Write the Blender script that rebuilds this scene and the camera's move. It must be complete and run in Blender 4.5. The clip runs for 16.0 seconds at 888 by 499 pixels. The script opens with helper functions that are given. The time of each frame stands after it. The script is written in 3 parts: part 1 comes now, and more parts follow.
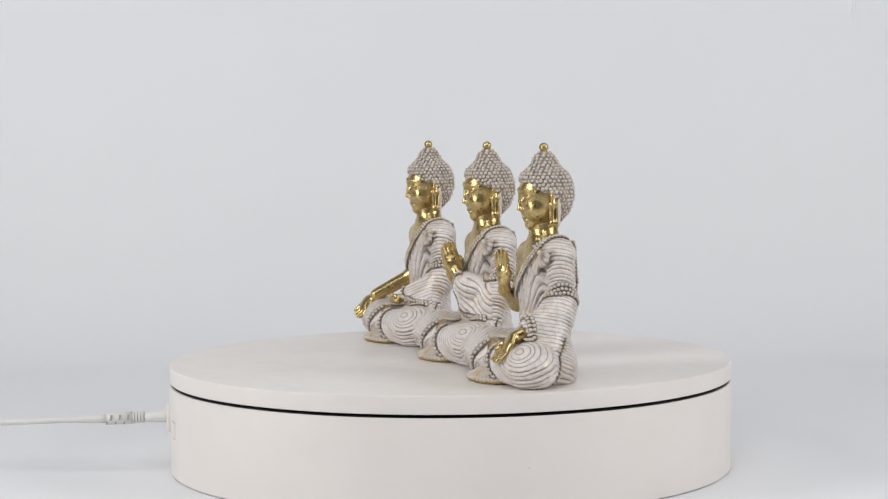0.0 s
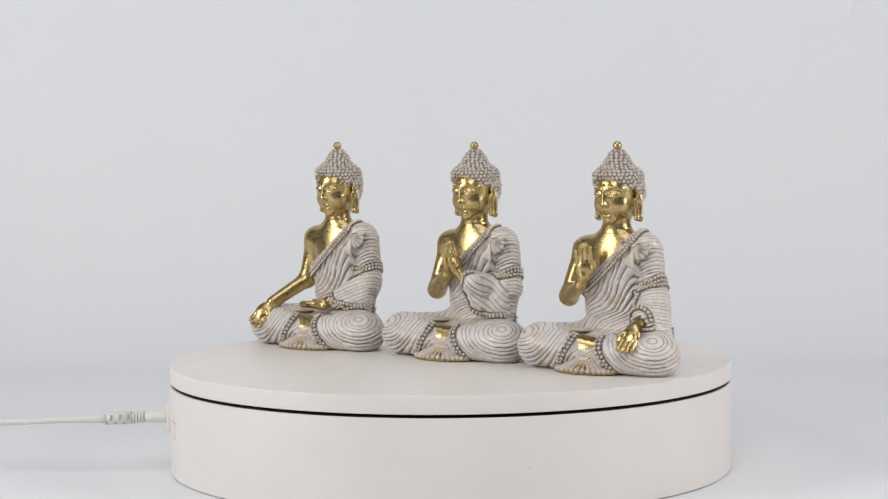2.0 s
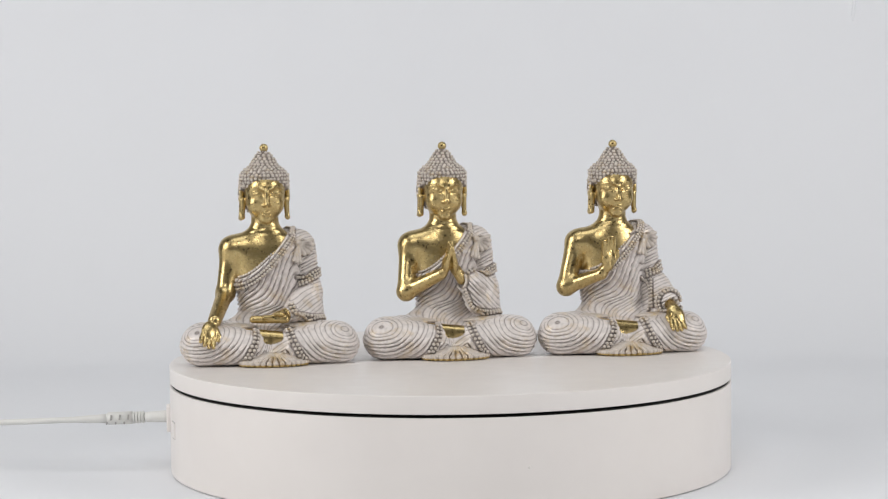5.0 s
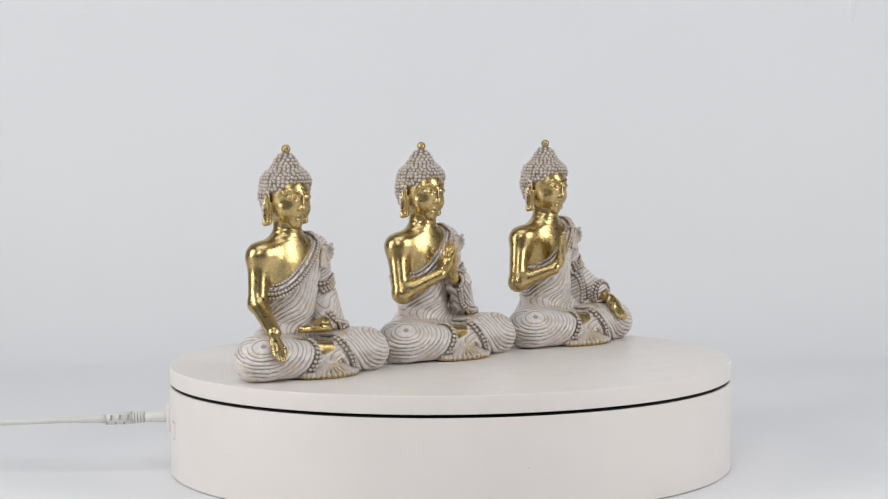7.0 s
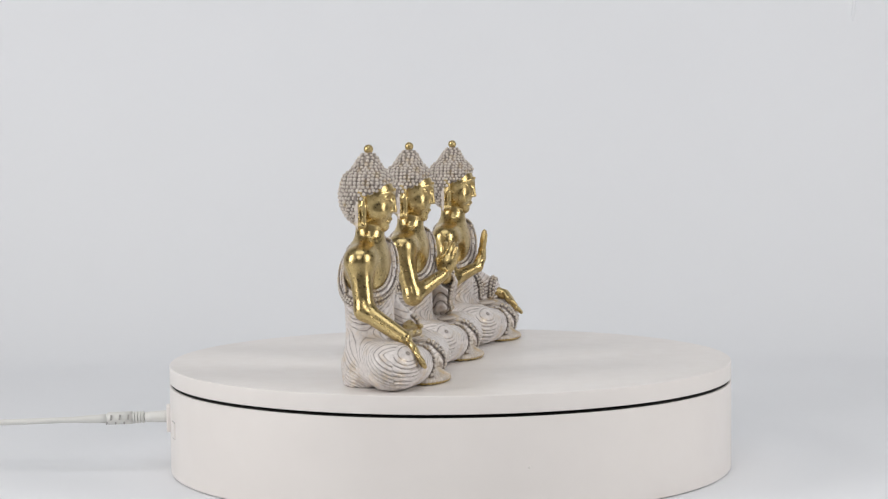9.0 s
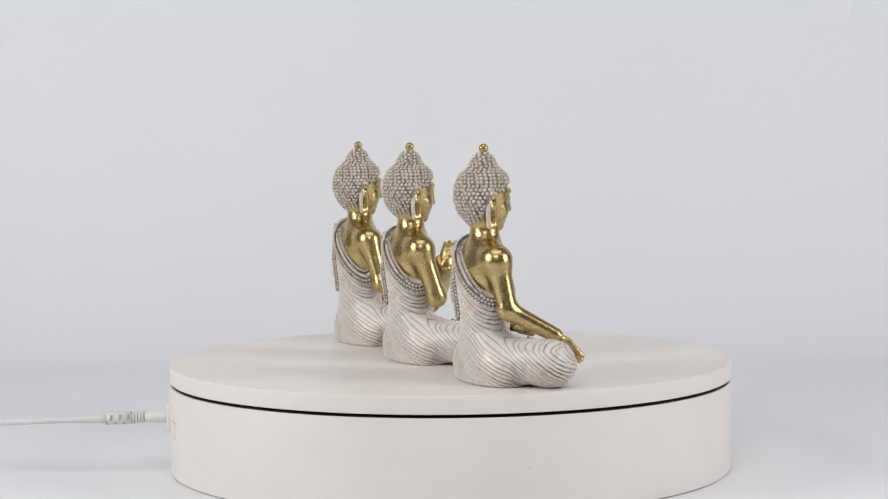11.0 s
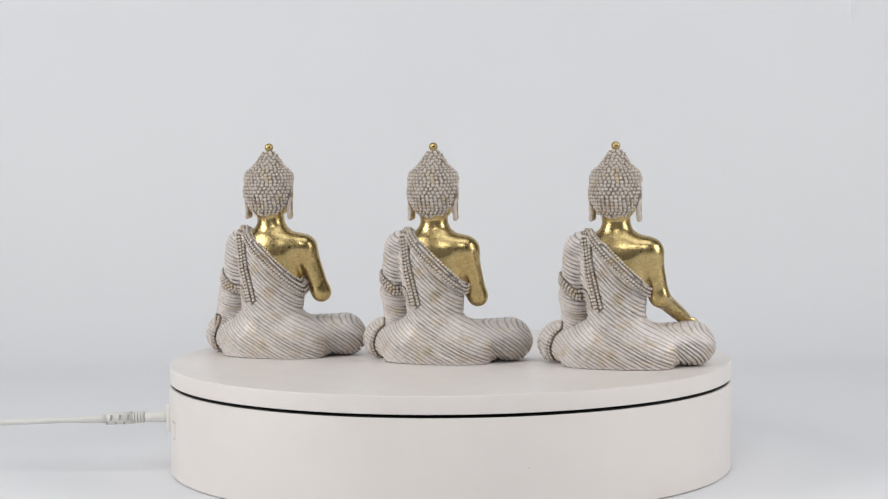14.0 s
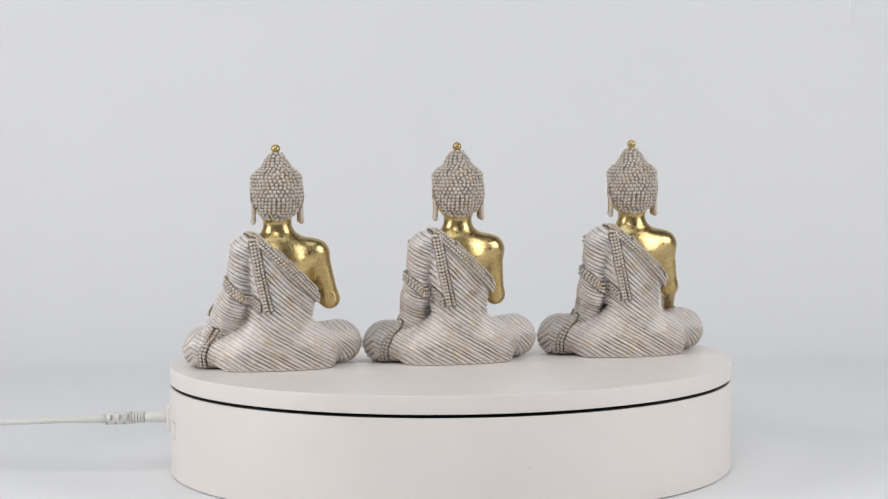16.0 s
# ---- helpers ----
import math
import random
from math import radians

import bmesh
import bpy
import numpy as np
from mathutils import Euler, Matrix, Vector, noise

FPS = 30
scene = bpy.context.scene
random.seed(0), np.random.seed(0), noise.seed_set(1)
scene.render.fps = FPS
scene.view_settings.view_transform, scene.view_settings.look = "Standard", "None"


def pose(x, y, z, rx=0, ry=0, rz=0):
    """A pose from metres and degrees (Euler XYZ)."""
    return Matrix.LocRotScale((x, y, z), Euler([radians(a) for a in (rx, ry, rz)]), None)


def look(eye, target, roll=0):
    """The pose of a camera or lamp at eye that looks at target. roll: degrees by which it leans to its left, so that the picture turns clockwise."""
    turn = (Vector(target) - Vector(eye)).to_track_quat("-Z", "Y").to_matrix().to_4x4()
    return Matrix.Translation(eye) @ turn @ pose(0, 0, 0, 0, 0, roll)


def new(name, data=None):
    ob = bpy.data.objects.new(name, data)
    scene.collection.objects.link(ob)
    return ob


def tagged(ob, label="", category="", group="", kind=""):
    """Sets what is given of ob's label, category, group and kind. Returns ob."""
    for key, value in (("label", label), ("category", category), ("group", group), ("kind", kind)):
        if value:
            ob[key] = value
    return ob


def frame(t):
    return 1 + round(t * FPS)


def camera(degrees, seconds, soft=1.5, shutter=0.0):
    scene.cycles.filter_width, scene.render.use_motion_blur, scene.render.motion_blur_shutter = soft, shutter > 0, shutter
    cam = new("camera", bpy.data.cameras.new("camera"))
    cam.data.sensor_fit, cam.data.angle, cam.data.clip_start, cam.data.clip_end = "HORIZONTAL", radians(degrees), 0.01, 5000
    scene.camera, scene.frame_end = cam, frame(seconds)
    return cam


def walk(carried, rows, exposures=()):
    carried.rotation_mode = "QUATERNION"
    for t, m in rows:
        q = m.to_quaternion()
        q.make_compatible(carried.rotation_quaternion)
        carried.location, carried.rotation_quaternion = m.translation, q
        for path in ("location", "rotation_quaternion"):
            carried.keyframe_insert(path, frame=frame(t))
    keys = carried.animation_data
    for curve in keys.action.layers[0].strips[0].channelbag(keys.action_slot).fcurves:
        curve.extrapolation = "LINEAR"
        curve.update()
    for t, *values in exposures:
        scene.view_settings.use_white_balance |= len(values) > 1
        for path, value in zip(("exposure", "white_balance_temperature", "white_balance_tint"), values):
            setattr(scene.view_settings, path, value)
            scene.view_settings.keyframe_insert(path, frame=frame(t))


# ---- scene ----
cam = camera(25.2526, 16.0, soft=1.25)
EYE = Vector((0.0, -1.06292, 0.12670))
AIM = Vector((-0.00274, -0.00218, 0.05871))
STILL = look(EYE, AIM, -0.5557)
walk(cam, [(0.0, STILL), (16.0, STILL)], [(0.0, 0.0), (16.0, 0.0)])

RADIUS = 0.150        # turntable
FLOOR = -0.0570       # table surface under the turntable; the plate's top is z = 0
SPEED = 16.6651       # degrees a second
START = -72.352

# ---- light ----
world = bpy.data.worlds.new("studio")
world.use_nodes = True
world.node_tree.nodes["Background"].inputs[0].default_value = (0.9, 0.95, 1.0, 1)
world.node_tree.nodes["Background"].inputs[1].default_value = 0.02
scene.world = world


def softbox(name, eye, target, w, h, watts, color):
    lamp = bpy.data.lights.new(name, "AREA")
    lamp.shape, lamp.size, lamp.size_y, lamp.energy, lamp.color = "RECTANGLE", w, h, watts, color
    ob = new(name, lamp)
    ob.matrix_world = look(eye, target)
    return ob


softbox("softbox_left", (-1.12, -0.55, 0.52), (0, 0, -0.35), 0.5, 0.8, 9.05, (1.0, 0.98, 0.955))
softbox("softbox_right", (1.12, -0.55, 0.52), (0, 0, -0.35), 0.5, 0.8, 8.0, (1.0, 0.98, 0.955))
softbox("softbox_front", (-0.15, -1.30, 0.95), (0, 0, 0.04), 0.5, 0.35, 3.45, (1.0, 0.985, 0.96))
softbox("softbox_top", (0, -0.40, 1.25), (0, -0.10, 0), 1.1, 0.7, 5.0, (0.95, 0.98, 1.0))


# ---- materials ----
def material(name, rough=0.5, metal=0.0):
    m = bpy.data.materials.new(name)
    m.use_nodes = True
    b = m.node_tree.nodes["Principled BSDF"]
    b.inputs["Roughness"].default_value, b.inputs["Metallic"].default_value = rough, metal
    return m, m.node_tree, b


def node(nt, kind, **values):
    n = nt.nodes.new(kind)
    for key, v in values.items():
        n.inputs[key.replace("_", " ")].default_value = v
    return n


def noise_of(nt, scale, detail=4.0, rough=0.55):
    co = nt.nodes.new("ShaderNodeTexCoord")
    n = node(nt, "ShaderNodeTexNoise", Scale=scale, Detail=detail, Roughness=rough)
    nt.links.new(co.outputs["Object"], n.inputs["Vector"])
    return n.outputs["Fac"]


def ramp(nt, fac, stops):
    r = nt.nodes.new("ShaderNodeValToRGB")
    while len(r.color_ramp.elements) < len(stops):
        r.color_ramp.elements.new(0.5)
    for e, (p, c) in zip(r.color_ramp.elements, stops):
        e.position, e.color = p, (*c, 1) if len(c) == 3 else c
    nt.links.new(fac, r.inputs[0])
    return r.outputs[0]


def mix(nt, fac, a, b):
    m = nt.nodes.new("ShaderNodeMix")
    m.data_type = "RGBA"
    for sock, v in ((m.inputs[0], fac), (m.inputs[6], a), (m.inputs[7], b)):
        if isinstance(v, (int, float)):
            sock.default_value = v
        elif isinstance(v, tuple):
            sock.default_value = (*v, 1)
        else:
            nt.links.new(v, sock)
    return m.outputs[2]


def bump(nt, bsdf, height, strength, distance):
    b = node(nt, "ShaderNodeBump", Strength=strength, Distance=distance)
    nt.links.new(height, b.inputs["Height"])
    nt.links.new(b.outputs[0], bsdf.inputs["Normal"])


def painted(name, light, dark, rough, scale=30, bump_scale=900, strength=0.05):
    m, nt, b = material(name, rough)
    nt.links.new(ramp(nt, noise_of(nt, scale, 5), [(0.35, dark), (0.65, light)]), b.inputs["Base Color"])
    nt.links.new(ramp(nt, noise_of(nt, scale * 3, 3), [(0.3, (rough - 0.06,) * 3), (0.7, (rough + 0.06,) * 3)]), b.inputs["Roughness"])
    bump(nt, b, noise_of(nt, bump_scale, 2), strength, 0.0004)
    return m


M_PLATE = painted("turntable_white", (0.79, 0.75, 0.725), (0.77, 0.73, 0.705), 0.36)
M_PLUG = painted("cable_white", (0.72, 0.715, 0.69), (0.68, 0.675, 0.65), 0.4, 60)
M_DARK = painted("gap_black", (0.012, 0.010, 0.010), (0.008, 0.007, 0.007), 0.7)
M_SLOT = painted("slot_grey", (0.40, 0.39, 0.37), (0.33, 0.32, 0.31), 0.7)
M_SEAM = painted("seam_grey", (0.46, 0.445, 0.43), (0.40, 0.39, 0.375), 0.6)
M_STAIN = painted("speck_grey", (0.735, 0.70, 0.675), (0.70, 0.665, 0.64), 0.5, 900)
M_PAPER = painted("paper_white", (0.80, 0.811, 0.84), (0.79, 0.801, 0.83), 0.75, 4, 500, 0.03)
M_ROOM = painted("room_grey", (0.16, 0.153, 0.147), (0.13, 0.125, 0.12), 0.8, 3, 200, 0.1)


def gold_material():
    m, nt, b = material("gold_paint", 0.28, 1.0)
    col = ramp(nt, noise_of(nt, 620, 7, 0.75), [(0.24, (0.40, 0.29, 0.118)), (0.48, (0.53, 0.40, 0.18)), (0.76, (0.66, 0.52, 0.27))])
    nt.links.new(col, b.inputs["Base Color"])
    nt.links.new(ramp(nt, noise_of(nt, 700, 4, 0.6), [(0.3, (0.25,) * 3), (0.7, (0.35,) * 3)]), b.inputs["Roughness"])
    bump(nt, b, noise_of(nt, 2200, 2, 0.6), 0.13, 0.0002)
    return m


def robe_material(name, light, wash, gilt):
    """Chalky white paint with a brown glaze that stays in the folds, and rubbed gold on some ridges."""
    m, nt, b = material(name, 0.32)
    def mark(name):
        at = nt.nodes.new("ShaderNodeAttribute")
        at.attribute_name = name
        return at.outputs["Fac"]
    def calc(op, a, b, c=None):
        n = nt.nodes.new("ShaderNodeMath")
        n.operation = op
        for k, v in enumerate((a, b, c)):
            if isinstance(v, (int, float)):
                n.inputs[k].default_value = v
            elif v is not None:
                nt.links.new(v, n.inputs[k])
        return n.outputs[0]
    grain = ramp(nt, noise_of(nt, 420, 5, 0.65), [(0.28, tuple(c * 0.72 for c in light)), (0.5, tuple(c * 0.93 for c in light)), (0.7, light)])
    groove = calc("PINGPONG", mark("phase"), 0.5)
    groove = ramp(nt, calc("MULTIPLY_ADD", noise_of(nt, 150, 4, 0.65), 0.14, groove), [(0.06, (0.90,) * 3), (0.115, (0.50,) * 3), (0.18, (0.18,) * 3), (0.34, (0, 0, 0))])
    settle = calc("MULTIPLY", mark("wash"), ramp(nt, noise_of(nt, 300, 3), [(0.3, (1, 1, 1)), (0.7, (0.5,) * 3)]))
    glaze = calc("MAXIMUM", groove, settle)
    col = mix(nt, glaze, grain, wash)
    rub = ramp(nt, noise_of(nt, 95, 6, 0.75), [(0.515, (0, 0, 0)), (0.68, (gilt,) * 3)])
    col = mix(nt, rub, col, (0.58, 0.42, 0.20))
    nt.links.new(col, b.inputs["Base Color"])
    half = node(nt, "ShaderNodeMath")
    half.operation = "MULTIPLY"
    half.inputs[1].default_value = 0.75
    nt.links.new(rub, half.inputs[0])
    nt.links.new(half.outputs[0], b.inputs["Metallic"])
    bump(nt, b, noise_of(nt, 650, 5, 0.72), 0.5, 0.0004)
    return m


M_GOLD = gold_material()
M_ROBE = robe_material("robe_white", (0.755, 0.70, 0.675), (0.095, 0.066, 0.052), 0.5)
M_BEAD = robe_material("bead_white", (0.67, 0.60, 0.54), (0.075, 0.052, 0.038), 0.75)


# ---- mesh helpers ----
def mesh_object(name, verts, quads, tris=(), mats=(), index=None, marks=None, parent=None, label="", smooth=True):
    verts, quads, tris = np.asarray(verts, np.float32), np.asarray(quads, np.int32).reshape(-1, 4), np.asarray(tris, np.int32).reshape(-1, 3)
    me = bpy.data.meshes.new(name)
    me.vertices.add(len(verts))
    me.vertices.foreach_set("co", verts.ravel())
    me.loops.add(quads.size + tris.size)
    me.loops.foreach_set("vertex_index", np.concatenate([quads.ravel(), tris.ravel()]))
    n = len(quads) + len(tris)
    me.polygons.add(n)
    starts = np.concatenate([np.arange(len(quads)) * 4, quads.size + np.arange(len(tris)) * 3]).astype(np.int32)
    me.polygons.foreach_set("loop_start", starts)
    for m in mats:
        me.materials.append(m)
    if index is not None:
        me.polygons.foreach_set("material_index", np.asarray(index, np.int32))
    me.polygons.foreach_set("use_smooth", np.full(n, smooth))
    for key, values in (marks or {}).items():
        me.attributes.new(key, "FLOAT", "POINT").data.foreach_set("value", np.asarray(values, np.float32))
    me.update(calc_edges=True)
    me.validate()
    ob = new(name, me)
    ob.parent = parent
    if label:
        tagged(ob, label)
    return ob


def part(name, bm, mat, parent=None, label="", smooth=True):
    me = bpy.data.meshes.new(name)
    bmesh.ops.recalc_face_normals(bm, faces=bm.faces)
    bm.to_mesh(me)
    bm.free()
    me.materials.append(mat)
    me.polygons.foreach_set("use_smooth", np.full(len(me.polygons), smooth))
    ob = new(name, me)
    ob.parent = parent
    if label:
        tagged(ob, label)
    return ob


def lathe(profile, segs=256, m=None):
    """A closed ring or solid of revolution round z from (radius, height) pairs; hard corners are given twice."""
    bm = bmesh.new()
    rings = []
    for r, z in profile:
        if r < 1e-6:
            rings.append([bm.verts.new((0, 0, z))])
        else:
            rings.append([bm.verts.new((r * math.cos(a), r * math.sin(a), z)) for a in (2 * math.pi * i / segs for i in range(segs))])
    for a, b in zip(rings, rings[1:]):
        for i in range(segs):
            j = (i + 1) % segs
            if len(a) == 1 and len(b) == 1:
                continue
            if len(a) == 1:
                bm.faces.new((a[0], b[i], b[j]))
            elif len(b) == 1:
                bm.faces.new((a[i], a[j], b[0]))
            else:
                bm.faces.new((a[i], a[j], b[j], b[i]))
    if m is not None:
        bm.transform(m)
    return bm


def rounded(r, z0, z1, edge=0.0006, steps=5):
    """The outer profile from the axis below to the axis above, with rounded rims."""
    out = [(0, z0), (r - edge * 2, z0)]
    for k in range(steps + 1):
        a = -math.pi / 2 + math.pi / 2 * k / steps
        out.append((r - edge + edge * math.cos(a), z0 + edge + edge * math.sin(a)))
    for k in range(steps + 1):
        a = math.pi / 2 * k / steps
        out.append((r - edge + edge * math.cos(a), z1 - edge + edge * math.sin(a)))
    return out + [(r - edge * 2.5, z1), (r * 0.5, z1), (0, z1)]


def box(size, m, bevel=0.0005, segments=3):
    bm = bmesh.new()
    bmesh.ops.create_cube(bm, size=1.0, matrix=Matrix.Diagonal((*size, 1)))
    if bevel:
        bmesh.ops.bevel(bm, geom=bm.edges[:], offset=bevel, segments=segments, profile=0.5, affect="EDGES")
    bm.transform(m)
    return bm


def tube(path, radius, segs=24):
    bm, rings = bmesh.new(), []
    path = [Vector(p) for p in path]
    for i, p in enumerate(path):
        d = (path[min(i + 1, len(path) - 1)] - path[max(i - 1, 0)]).normalized()
        u = d.cross(Vector((0, 0.3, 1))).normalized()
        v = d.cross(u)
        r = radius(i / (len(path) - 1)) if callable(radius) else radius
        rings.append([bm.verts.new(p + r * (math.cos(a) * u + math.sin(a) * v)) for a in (2 * math.pi * k / segs for k in range(segs))])
    for a, b in zip(rings, rings[1:]):
        for i in range(segs):
            bm.faces.new((a[i], a[(i + 1) % segs], b[(i + 1) % segs], b[i]))
    bm.faces.new(rings[0])
    bm.faces.new(rings[-1])
    return bm


# ---- the studio ----
def sweep():
    """One sheet of paper: the table surface runs in a wide curve into the upright background."""
    prof = [(-1.6, 0.0)] + [(y, 0.0) for y in np.linspace(-1.4, 0.42, 12)]
    r = 0.22
    prof += [(0.42 + r * math.sin(a), r - r * math.cos(a)) for a in np.linspace(0.06, math.pi / 2, 24)]
    prof += [(0.42 + r, z) for z in np.linspace(0.3, 1.5, 8)]
    xs = np.linspace(-1.3, 1.3, 40)
    verts = [(x, y, FLOOR + z) for y, z in prof for x in xs]
    n = len(xs)
    quads = [(i * n + j, i * n + j + 1, (i + 1) * n + j + 1, (i + 1) * n + j) for i in range(len(prof) - 1) for j in range(n - 1)]
    ob = mesh_object("backdrop", verts, quads, mats=[M_PAPER])
    solid = ob.modifiers.new("thickness", "SOLIDIFY")
    solid.thickness, solid.offset = 0.0015, -1
    bm = bmesh.new()
    bmesh.ops.create_uvsphere(bm, u_segments=16, v_segments=12, radius=1.0, matrix=pose(0.3473, 0.42 + r, 0.2204, 0, 4, 0) @ Matrix.Diagonal((0.0016, 0.0010, 0.011, 1)))
    part("crease", bm, M_PAPER, ob, "short upright crease in the paper")
    tagged(ob, "seamless cool white paper background sweeping up behind the turntable", "backdrop", kind="structure")


def room():
    def slab(name, size, at, label):
        ob = part(name, box(size, Matrix.Translation(at), 0), M_ROOM, smooth=False)
        tagged(ob, label, "ceiling" if name == "ceiling" else "floor" if name == "floor" else "wall", kind="structure")
    slab("floor", (4.2, 4.2, 0.1), (0, -0.4, FLOOR - 0.06), "plain grey studio floor under the paper sweep")
    slab("ceiling", (4.2, 4.2, 0.1), (0, -0.4, 2.2), "plain grey studio ceiling")
    slab("wall_north", (4.2, 0.1, 2.4), (0, 1.75, 1.0), "plain grey studio wall")
    slab("wall_south", (4.2, 0.1, 2.4), (0, -2.55, 1.0), "plain grey studio wall")
    slab("wall_west", (0.1, 4.2, 2.4), (-2.15, -0.4, 1.0), "plain grey studio wall")
    slab("wall_east", (0.1, 4.2, 2.4), (2.15, -0.4, 1.0), "plain grey studio wall")


# ---- turntable and cable ----
def turntable():
    top = tagged(new("turntable"), "round white motorised display turntable with a dark gap under its plate", "turntable")
    base = part("base", lathe(rounded(RADIUS, -0.0565, -0.0105, 0.0005)), M_PLATE, top, "matt white drum base")
    # Added black core and flanges: the gap's shade is put into their colour.
    part("gap_shade_ring", lathe([(0, -0.0107), (RADIUS - 0.0012, -0.0107), (RADIUS - 0.0012, -0.0103), (RADIUS - 0.006, -0.0102), (RADIUS - 0.006, -0.0091), (RADIUS - 0.0012, -0.0090), (RADIUS - 0.0012, -0.0087), (0, -0.0087)]), M_DARK, top, "black ring added to stand for the shade in the gap")
    part("foot_ring", lathe([(0, FLOOR + 0.0001), (RADIUS - 0.003, FLOOR + 0.0001), (RADIUS - 0.003, -0.0563), (0, -0.0563)]), M_DARK, top, "dark rubber foot ring")
    plate = part("plate", lathe(rounded(RADIUS, -0.0088, 0.0, 0.0005)), M_PLATE, top, "smooth warm white rotating plate")

    def on_rim(deg, z):
        a = radians(deg)
        return pose(RADIUS * math.cos(a), RADIUS * math.sin(a), z, 0, 0, deg)
    part("socket", box((0.0040, 0.011, 0.0138), on_rim(187.5, -0.0282), 0.0008), M_PLATE, base, "white plastic power socket")
    part("switch", box((0.0012, 0.0085, 0.0082), on_rim(196.75, -0.0313), 0.0004), M_PLATE, base, "white rocker switch")
    part("switch_gap", box((0.0005, 0.0090, 0.0090), on_rim(196.5, -0.0313), 0.0002), M_SEAM, base, "thin grey gap round the switch")
    part("stain", lathe([(0, 0), (0.0007, 0), (0.0006, 0.00012), (0, 0.00015)], 12, on_rim(-75.9, -0.0345) @ pose(0, 0, 0, 0, 90, 0)), M_STAIN, base, "small grey speck on the drum")
    return top, plate


def cable():
    ob = tagged(new("power_cable"), "white power cable with a ribbed plug in the turntable's side", "cable")
    y, z = -0.0195, -0.0274

    def at(x):
        return (x, y, z + (x + 0.152) * 0.03)
    part("plug", tube([at(-0.1485), at(-0.1525), at(-0.1570), at(-0.1620)], lambda u: 0.0034 - 0.0007 * u), M_PLUG, ob, "smooth white plug body")
    for i in range(4):
        x = -0.1625 - i * 0.0016
        part("ring", tube([at(x), at(x - 0.0003), at(x - 0.0009), at(x - 0.0012)], lambda u: 0.0032 if 0.2 < u < 0.8 else 0.0029), M_PLUG, ob)
    part("strain_relief", tube([at(-0.1688), at(-0.175), at(-0.1815), at(-0.1822)], lambda u: 0.0034 if u < 0.8 else 0.0028), M_PLUG, ob, "thick white strain relief with slots")
    for i in range(3):
        x = -0.1705 - i * 0.0046
        part("slot", box((0.0009, 0.0008, 0.0030), pose(x, y - 0.0033, at(x)[2] + 0.0008, 0, 8, 0), 0.0002), M_SLOT, ob)
        part("slot", box((0.0009, 0.0008, 0.0014), pose(x - 0.0023, y - 0.0029, at(x)[2] - 0.0023, 0, 8, 0), 0.0002), M_SLOT, ob)
    pts = []
    for i in range(100):
        x = -0.1815 - 0.006 * i
        d = -x - 0.1815
        sag = 0.030 * d + 0.55 * max(0.0, d - 0.07) ** 2
        pts.append((x, y + 0.22 * d * d, max(FLOOR + 0.0016, at(-0.1815)[2] - sag)))
    part("cord", tube(pts, lambda u: 0.0016 + 0.0010 * max(0.0, 1 - u * 30), 16), M_PLUG, ob, "thin round white cord")


# ---- figures: one solid each, from blended volumes on a grid (millimetres) ----
STEP = 0.35
LOW = np.array([-52.0, -41.0, -2.0])
DIMS = (299, 172, 341)
AX = [LOW[i] + STEP * np.arange(DIMS[i], dtype=np.float32) for i in range(3)]


def window(lo, hi, pad):
    return tuple(slice(max(0, int((lo[i] - pad - LOW[i]) / STEP)), min(DIMS[i], int((hi[i] + pad - LOW[i]) / STEP) + 2)) for i in range(3))


def coords(w):
    return np.meshgrid(AX[0][w[0]], AX[1][w[1]], AX[2][w[2]], indexing="ij", sparse=True)


def blend(f, w, d, k):
    a = f[w]
    if k > 0:
        h = np.maximum(k - np.abs(a - d), 0) / k
        f[w] = np.minimum(a, d) - h * h * k * 0.25
    else:
        f[w] = np.minimum(a, d)


def carve(f, w, d, k):
    a, d = f[w], -d
    h = np.maximum(k - np.abs(a - d), 0) / k
    f[w] = np.maximum(a, d) + h * h * k * 0.25


def cone(f, a, b, ra, rb, k=1.5, flat=None):
    """A capsule from a to b with radii ra and rb, blended into f; flat: (axis, factor) squeezes it."""
    a, b = np.array(a, float), np.array(b, float)
    m = max(ra, rb)
    w = window(np.minimum(a, b) - m, np.maximum(a, b) + m, k + 2)
    x, y, z = coords(w)
    ab = b - a
    L = max(float(ab @ ab), 1e-6)
    t = np.clip(((x - a[0]) * ab[0] + (y - a[1]) * ab[1] + (z - a[2]) * ab[2]) / L, 0, 1)
    dx, dy, dz = x - a[0] - t * ab[0], y - a[1] - t * ab[1], z - a[2] - t * ab[2]
    if flat:
        dx, dy, dz = [d * (flat[1] if i == flat[0] else 1.0) for i, d in enumerate((dx, dy, dz))]
    d = np.sqrt(dx * dx + dy * dy + dz * dz) - (ra + (rb - ra) * t)
    blend(f, w, (d / (flat[1] if flat else 1)).astype(np.float32), k)


def egg(f, c, r, k=1.5, cut=False, tilt=None):
    """An ellipsoid; tilt: a rotation matrix from its own axes."""
    c, r = np.array(c, float), np.array(r, float)
    m = r if tilt is None else np.full(3, r.max())
    w = window(c - m, c + m, k + 2)
    x, y, z = coords(w)
    p = [x - c[0], y - c[1], z - c[2]]
    if tilt is not None:
        p = [sum(tilt[j][i] * p[j] for j in range(3)) for i in range(3)]
    k0 = np.sqrt(sum((p[i] / r[i]) ** 2 for i in range(3)))
    k1 = np.sqrt(sum((p[i] / r[i] ** 2) ** 2 for i in range(3)))
    d = (k0 * (k0 - 1.0) / np.maximum(k1, 1e-6)).astype(np.float32)
    (carve if cut else blend)(f, w, d, k)


